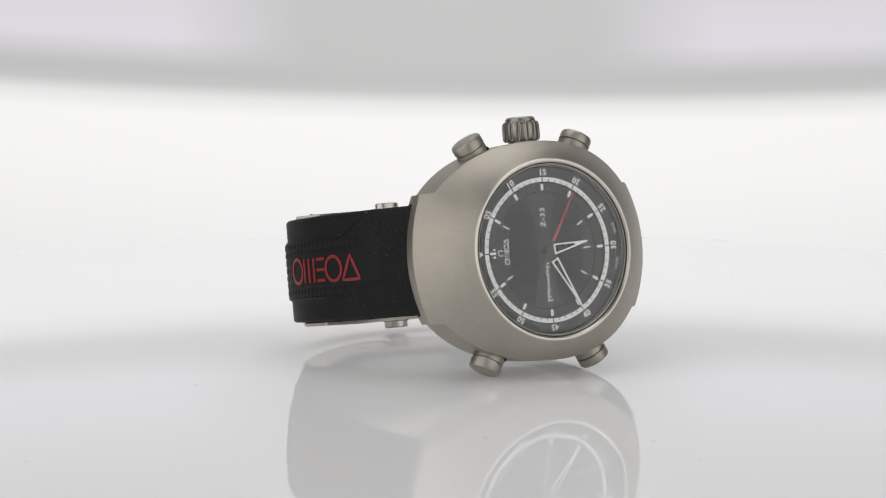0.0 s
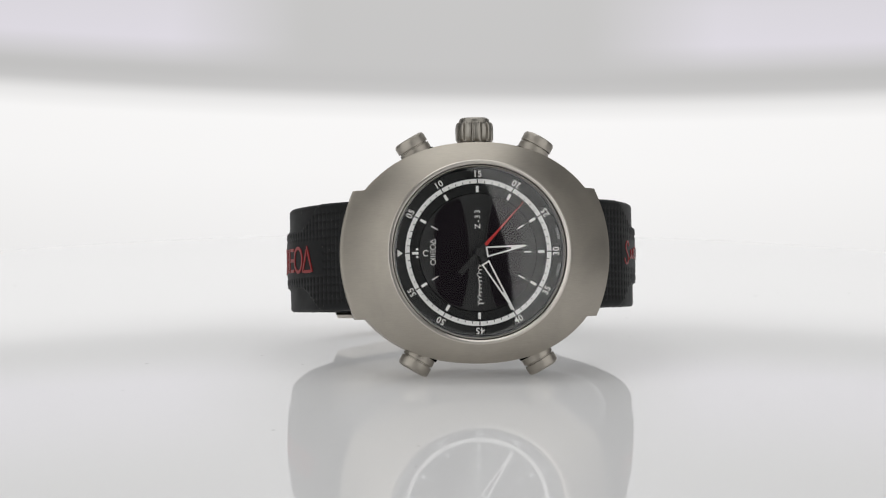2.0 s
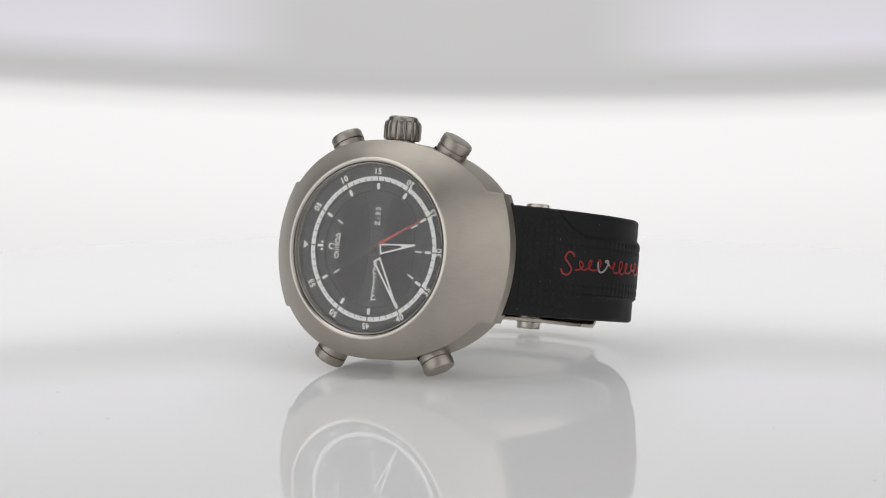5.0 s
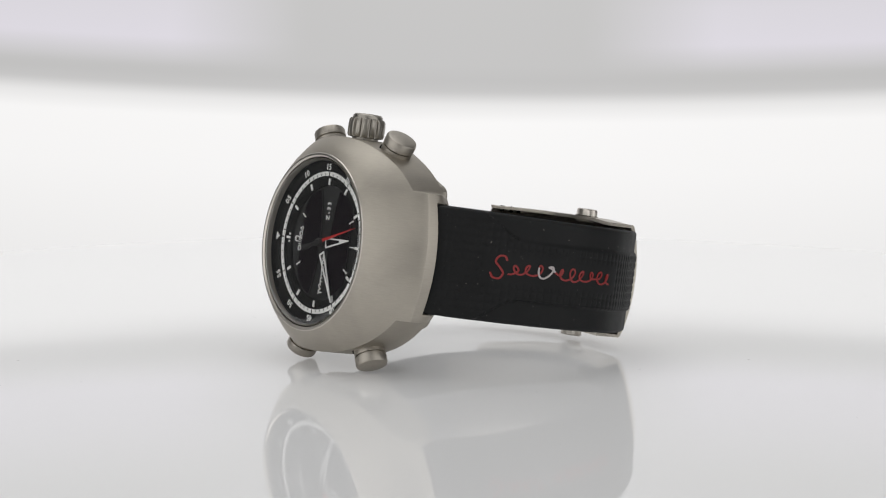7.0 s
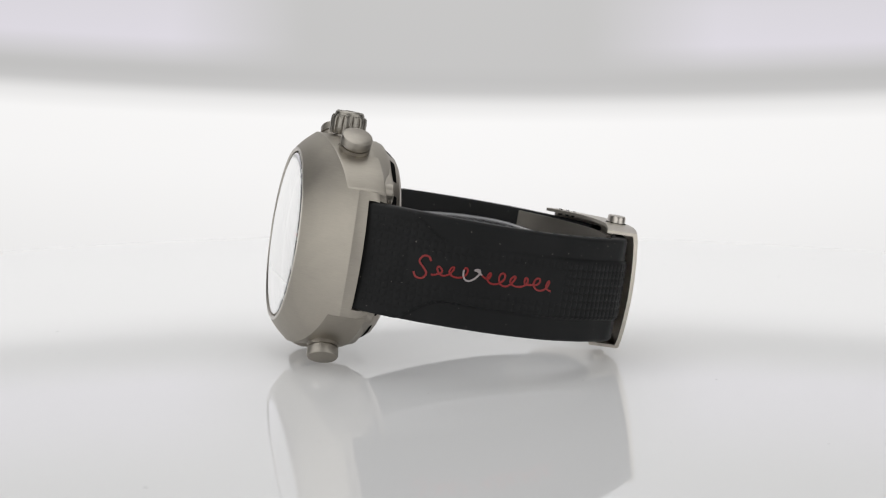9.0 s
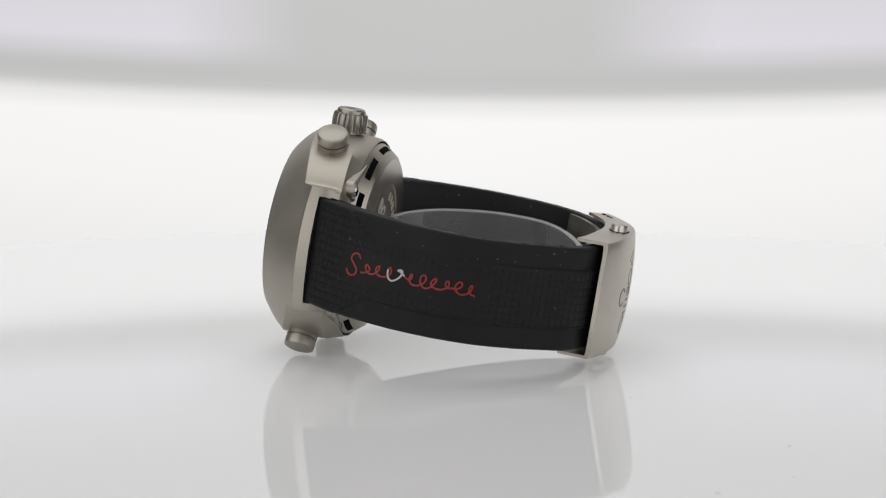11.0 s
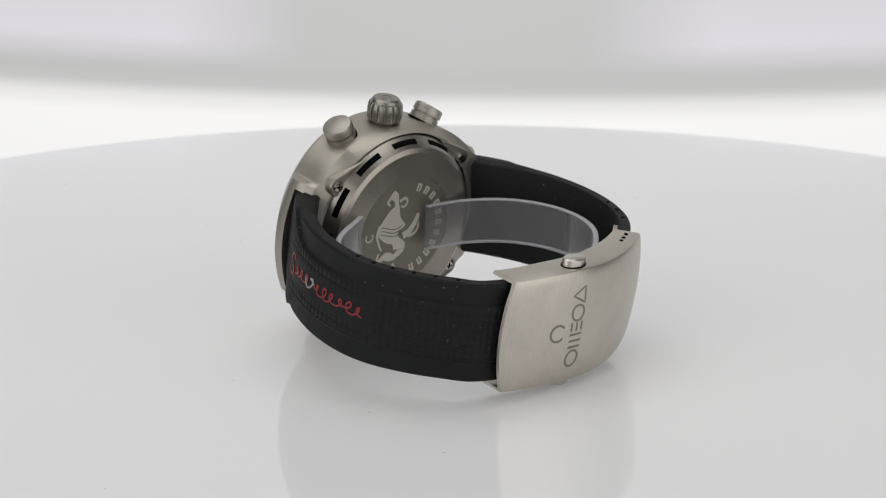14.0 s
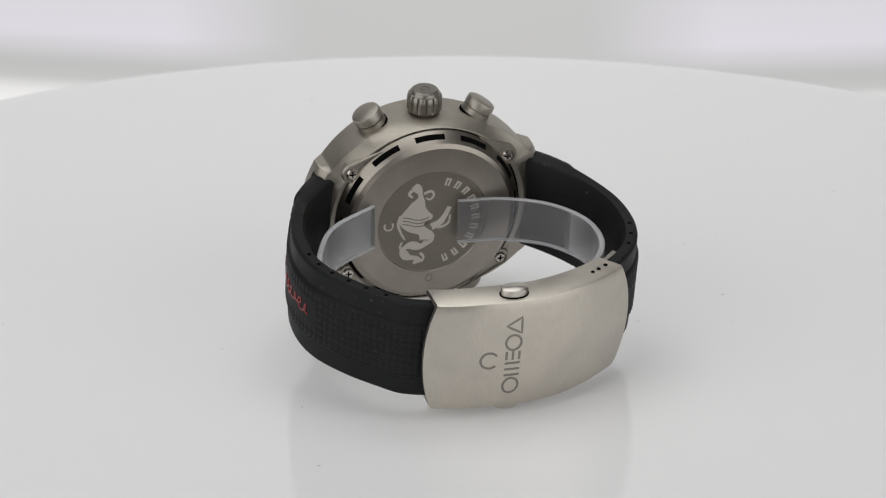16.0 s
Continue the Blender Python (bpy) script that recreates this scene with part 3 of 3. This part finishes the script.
figure = spline([(-5.2, 9.6, 0), (-4.0, 8.2, 0), (-3.6, 6.2, 0), (-4.2, 4.2, 0), (-4.4, 1.9, 0), (-4.0, -0.4, 0), (-2.4, -2.2, 0), (-1.5, -4.0, 0), (-3.0, -5.4, 0), (-5.4, -4.9, 0), (-7.0, -5.9, 0), (-6.0, -7.6, 0), (-3.9, -8.3, 0), (-3.5, -9.5, 0)], 8)
wpart("relief_figure", ribbon([(p.x + 0.7, p.y - 0.35) for p in figure], lambda f: 1.5 + 6.0 * math.exp(-((f - 0.31) / 0.085) ** 2) + 1.3 * math.exp(-((f - 0.5) / 0.07) ** 2) + 0.5 * math.sin(f * 40), on_back, -0.05, 0.15), relief, "raised curved relief shape", back)
for name_pts, w in ((((-2.9, 7.4), (-1.4, 7.9), (-0.7, 6.9), (-1.5, 5.9), (-2.4, 6.3)), 0.55), (((-5.6, 8.6), (-6.2, 7.6), (-5.4, 6.8)), 0.7),
                    (((-0.8, -0.9), (0.8, -0.1), (2.0, 1.4), (3.0, 3.6)), 1.5), (((0.6, -1.2), (1.9, -1.0), (3.0, -0.2), (3.3, 1.6)), 0.6),
                    (((-7.8, 2.6), (-8.3, 0.6), (-7.6, -1.6), (-6.6, -3.4)), 0.6), (((-6.6, -6.6), (-7.6, -5.2), (-7.2, -3.9)), 0.6),
                    (((-3.0, -7.0), (-2.2, -8.2), (-2.6, -9.4)), 0.6)):
    line = spline([(*q, 0) for q in name_pts], 6)
    wpart("relief_figure", ribbon([(p.x + 0.7, p.y - 0.35) for p in line], lambda f: w * (1.15 - 0.5 * f), on_back, -0.05, 0.13), relief, "raised curved relief shape", back)
for k in range(3):
    line = [(-6.7 + 5.9 * i / 8, 1.25 - 0.8 * k + 0.5 * math.cos(i * 0.6)) for i in range(9)]
    wpart("engraved_line", ribbon(line, 0.22, on_back, 0.05, 0.19), engraved, "engraved line across the relief", back)

# strap halves
RIGHT = [(24.4, 8.4), (28.6, 13), (32.8, 19.5), (36.2, 29), (37.2, 38), (35.7, 46.2), (31.3, 53.8), (26.0, 59.9), (22.5, 63.2), (17.5, 65.2), (9, 67.0)]
LEFT = [(-24.4, 8.4), (-28.0, 13), (-31.6, 19.5), (-34.9, 29), (-35.8, 37), (-34.7, 45), (-31.2, 52.2), (-25.4, 57.8), (-17, 63.3), (-9, 66.8)]


class Band:
    """A strap half: its run, its width and its surface relief."""

    def __init__(self, pts, plaque):
        self.pts, self.length = even(spline([(*p, 0) for p in pts]), 0.3)
        self.plaque = plaque
        self.sign = 1 if pts[0][0] > 0 else -1

    def at(self, s):
        f = min(max(s / self.length, 0), 1) * (len(self.pts) - 1)
        i = min(int(f), len(self.pts) - 2)
        p = self.pts[i].lerp(self.pts[i + 1], f - i)
        d = (self.pts[min(i + 2, len(self.pts) - 1)] - self.pts[max(i - 1, 0)]).normalized()
        n = Vector((d.y, -d.x, 0)) * self.sign
        return p, n

    def half(self, s):
        return 10.75 - 0.25 * step01(5, 45, s)

    def raised(self, s, z):
        edge = self.half(s) + 0.6 - (self.half(s) + 0.6 - 5.9) * step01(7.5, 19, s)
        return 0.65 * step01(-0.1, 0.14, edge - abs(z))

    def place(self, s, z, h):
        p, n = self.at(s)
        q = p + n * (h + self.raised(s, z) - 0.65)
        return (q.x, q.y, z)

    def mesh(self):
        rings = []
        nz = 69
        for i, p in enumerate(self.pts):
            s = self.length * i / (len(self.pts) - 1)
            _, n = self.at(s)
            w = self.half(s)
            ring = []
            for j in range(nz):
                z = -w + 2 * w * j / (nz - 1)
                h = self.raised(s, z) - 0.65
                inside = self.plaque[0] < s < self.plaque[1] and abs(z - self.plaque[3]) < self.plaque[2]
                if h > -0.1 and s > 1.5 and not inside and abs(z) < w - 1.3 and (i % 5 == 0 or j % 5 == 2):
                    h -= 0.15 + 0.05 * step01(43, 45, s)
                h -= 0.5 * step01(w - 0.6, w, abs(z)) ** 2
                q = p + n * h
                # the end follows the curve of the case
                pull = 1.6 * (1 - (z / 10.65) ** 2) * max(0, 1 - s / 5)
                ring.append((q.x + self.sign * pull * 0.75, q.y + pull * 0.1, z))
            t = 5.0 - 1.5 * step01(2, 22, s)
            for z, k in ((w, 0.25), (w, 0.85), (w - 0.6, 1.0), (0, 1.0), (-w + 0.6, 1.0), (-w, 0.85), (-w, 0.25)):
                q = p - n * (0.65 + (t - 0.65) * k)
                ring.append((q.x, q.y, z))
            rings.append(ring)
        return loft(rings)


band_r = Band(RIGHT, (11.0, 43, 2.9, 0.2))
band_l = Band(LEFT, (9, 36, 3.5, 0.0))
strap_r = wpart("strap", band_r.mesh(), rubber, "black rubber strap half with embossed squares and red script", sharp=50)
strap_l = wpart("strap", band_l.mesh(), rubber, "black rubber strap half with embossed squares and red shapes", sharp=50)


for band, strap in ((band_r, strap_r), (band_l, strap_l)):
    for k in range(12):
        z = -9.0 + 18.0 * k / 11
        wpart("moulded_dash", ribbon([(2.6, z - 0.45), (2.6, z), (2.6, z + 0.45)], 0.22, band.place, -0.2, 0.1), rubber, "", strap, smooth=False)


def script_points():
    """A plain written-looking wave: a tall first loop, low humps and two tall strokes."""
    pts = [(15.6, 1.7), (15.0, 2.5), (13.9, 2.4), (13.3, 1.3), (14.2, 0.3), (15.0, -0.8), (14.3, -1.9), (13.0, -1.8), (12.4, -0.9)]
    loop = [tuple(p)[:2] for p in spline([(*p, 0) for p in pts], 8)]
    wave, pitch = [], 2.42
    for k in range(330):
        f = 2 * math.pi * 10 * k / 329
        u = 16.2 + pitch * f / (2 * math.pi)
        hgt = 1.1 + 0.18 * math.sin(f * 0.37 + 1)
        tall = 1.5 * math.exp(-((u - 25.6) / 0.5) ** 2) + 1.0 * math.exp(-((u - 35.6) / 0.45) ** 2) - 1.0 * math.exp(-((u - 17.2) / 0.5) ** 2)
        swing = (0.95 + 0.25 * math.sin(f * 0.61)) * math.sin(f)
        v = 0.35 - hgt * math.cos(f) + tall
        wave.append((u + swing + 0.25 * v, v))
    return loop, wave


loop, wave = script_points()
wpart("script_loop", ribbon(loop, 0.38, band_r.place, -0.05, 0.16), red_print, "red raised script stroke", strap_r)
for i0, i1, ink, words in ((0, 88, red_print, "red raised script line"), (87, 132, silver_ink, "silver script strokes in the middle of the line"), (131, 330, red_print, "red raised script line")):
    wpart("script_line", ribbon(wave[i0:i1], 0.34, band_r.place, -0.05, 0.16), ink, words, strap_r)
marks("mark_shape", red_print, strap_l, lambda u, v, h: band_l.place(35.1 - u, v - 0.15, h), 0.2, (4.6, 4.6, 2.5, 4.3, 4.4), 0.35, 4.9, -0.05, 0.16, 0.62, "red raised plain shape")
for band, strap, places in ((band_r, strap_r, (36, 40.5, 45, 49.5, 54, 58.5)), (band_l, strap_l, (38, 42.5, 47))):
    for s in places:
        p, n = band.at(s)
        q = p - n * 2.1
        w = band.half(s)
        wpart("pin_hole", turned([(0.01, -w - 0.05), (0.42, -w - 0.05), (0.42, w + 0.05), (0.01, w + 0.05)], 16, "z", (q.x, q.y, 0)), gap_shade, "small black plug for the shade in a strap pin hole", strap)


# clasp
def clasp_y(x):
    return 69.45 - (0.0098 if x > 0 else 0.0146) * x ** 2


def clasp_mesh():
    """A bowed plate with two deep side walls; its ends bulge in the middle."""
    half = [(11.75, -6.5), (11.75, -0.55), (11.62, -0.2), (11.3, -0.03), (10, 0.27), (8, 0.53), (6, 0.74), (4, 0.88), (2, 0.97)]
    outer = [(-z, dy) for z, dy in half] + [(0, 1.0)] + half[::-1]
    inner = [(z * 0.945, min(dy, -0.75) if abs(z) > 11.7 else dy - 0.75) for z, dy in outer]
    n, m = 44, len(outer)
    verts, faces = [], []
    for i in range(n + 1):
        for row in (outer, inner):
            for z, dy in row:
                bowed = max(0.0, 1 - (abs(z) / 11.75) ** 2.2)
                x0, x1 = 16.6 + 2.4 * bowed, -24.0 - 2.8 * bowed
                if dy < -1.5:
                    x1 = -20.6
                x = x0 + (x1 - x0) * i / n
                wide = 1.035 - 0.03 * step01(8, 26, -x) - 0.015 * step01(6, 16, x)
                verts.append((x, clasp_y(x) + dy, z * wide + 0.1 - 0.4 * step01(4, 16, x)))
    for i in range(n):
        a, c = 2 * m * i, 2 * m * (i + 1)
        for j in range(m - 1):
            faces += [(a + j, c + j, c + j + 1, a + j + 1), (a + m + j, a + m + j + 1, c + m + j + 1, c + m + j)]
        faces += [(a, a + m, c + m, c), (a + m - 1, c + m - 1, c + 2 * m - 1, a + 2 * m - 1)]
    for a in (0, 2 * m * n):
        faces += [(a + j, a + j + 1, a + m + j + 1, a + m + j) for j in range(m - 1)]
    return verts, faces


clasp = wpart("clasp", clasp_mesh(), clasp_metal, "brushed metal folding clasp cover", sharp=30)


def on_clasp(u, v, h):
    return (u, clasp_y(u) + 1.0 - 0.0073 * v * v + h, v)


marks("mark_shape", engraved, clasp, lambda u, v, h: on_clasp(1.7 + v, u, h), -8.4, (3.6, 3.7, 1.9, 3.3, 3.4), 0.35, 3.1, -0.15, 0.05, 0.48, "engraved plain shape")
wpart("emblem", ribbon([(6.4 + q[1] * 1.0, -0.3 + q[0]) for q in circle(1.75, 32, radians(-55), radians(235))], 0.5, on_clasp, -0.15, 0.05), engraved, "engraved open ring emblem", clasp)
for s in (-1, 1):
    prof = [(2.75, 11.0), (2.75, 13.35), (2.62, 13.62), (2.3, 13.76), (0.01, 13.8)]
    verts, faces = turned(prof, 40, "z")
    b = wpart("button", ([(x + 0.9, y * 0.66 + 66.4, s * z + 0.1) for x, y, z in verts], faces), edge_metal, "oval polished release button", clasp)
    verts, faces = turned([(3.0, 12.0), (3.0, 12.3), (0.01, 12.3)], 40, "z", cap0=False)
    wpart("button_recess", ([(x + 0.9, y * 0.68 + 66.4, s * z + 0.1) for x, y, z in verts], faces), gap_shade, "black ring for the shade in the gap round the button", b)
for x, y in ((-17.3, 62.0), (-18.9, 61.1), (-20.8, 60.0)):
    wpart("pin_hole", turned([(0.01, 10.9), (0.42, 10.9), (0.42, 12.16), (0.01, 12.16)], 16, "z", (x, y, 0)), gap_shade, "small black plug for the shade in a hole", clasp)
wpart("hinge_pin", turned([(0.8, -9.6), (0.8, 9.7), (0.6, 9.95), (0.01, 10.0)], 24, "z", (-23.2, 55.9, 0)), edge_metal, "polished hinge pin", clasp)


def blade_mesh(pts, w, t):
    path, _ = even(spline([(*p, 0)[:3] for p in pts]), 1.0)
    rings = []
    for i, p in enumerate(path):
        d = (path[min(i + 1, len(path) - 1)] - path[max(i - 1, 0)]).normalized()
        n = Vector((d.y, -d.x, 0)).normalized()
        a, c = p + n * t / 2, p - n * t / 2
        rings.append([(a.x, a.y, p.z - w), (a.x, a.y, p.z + w), (c.x, c.y, p.z + w), (c.x, c.y, p.z - w)])
    return loft(rings)


wpart("folding_blade", blade_mesh([(-26.0, 52.3), (-21.5, 55.9), (-13, 60.0), (-4, 62.3), (4, 62.8), (12, 62.0)], 10.1, 0.9), ring_metal, "curved metal folding blade", smooth=False)

# clear cuff that holds the strap open
cuff = tagged(new("strap_cuff"), "clear plastic cuff bent inside the watch strap", "cuff")
ring_pts = [(-4.6, 18.2, 0), (-14, 19.6, 0), (-22.6, 25, 0), (-27.4, 34, -0.3), (-27.2, 43.6, -1), (-22.8, 50.8, -2), (-13.6, 57.0, -4), (0, 60.2, -6),
            (13, 59.4, -8), (24.5, 53, -8.5), (30.2, 44, -7.2), (30.6, 34, -4.4), (25.5, 24.6, -0.6), (14.4, 18.7, 1.2)]
band = part("band", blade_mesh(ring_pts, 4.7, 1.1), clear, cuff, "clear bent plastic band", WP @ Matrix.Translation((0, 0.017, 0.0003)) @ Matrix.Rotation(radians(6.7), 4, "X") @ Matrix.Translation((0, -0.017, 0)))
band.visible_shadow = False


def rim_mesh(z):
    path, _ = even(spline(ring_pts), 1.0)
    rings = []
    for i, p in enumerate(path):
        d = (path[min(i + 1, len(path) - 1)] - path[max(i - 1, 0)]).normalized()
        n = Vector((d.y, -d.x, 0))
        rings.append([(p.x + n.x * 0.6 * math.cos(a), p.y + n.y * 0.6 * math.cos(a), p.z + z + 0.28 * math.sin(a)) for a in (2 * math.pi * k / 10 for k in range(10))])
    return loft(rings)


for z in (-4.75, 4.75):
    edge = part("cut_edge", rim_mesh(z), frosted, cuff, "pale frosted edge added to brighten the rim", band.matrix_basis)
    edge.visible_shadow = False


def motions():
    spin = [(t, pose(0, 0, 0, 0, 0, a)) for t, a in SPIN]
    walk(turntable, spin)
    walk(watch, spin)
    walk(cuff, spin)
    # the backdrop follows the camera's lift, so its bands keep their place in view
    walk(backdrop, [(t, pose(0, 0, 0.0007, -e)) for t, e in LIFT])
    # the quartz second hand jumps once a second
    rows, angle = [(0.0, 59.5)], 59.5
    for k in range(16):
        t = 0.7 + k
        if t > 15.95:
            break
        rows += [(t - 0.0334, angle), (t + 0.0334, angle - 6)]
        angle -= 6
    rows.append((16.0, angle))
    walk(second, [(t, WP @ pose(0, 0, 0, 0, -a, 0)) for t, a in rows])


motions()
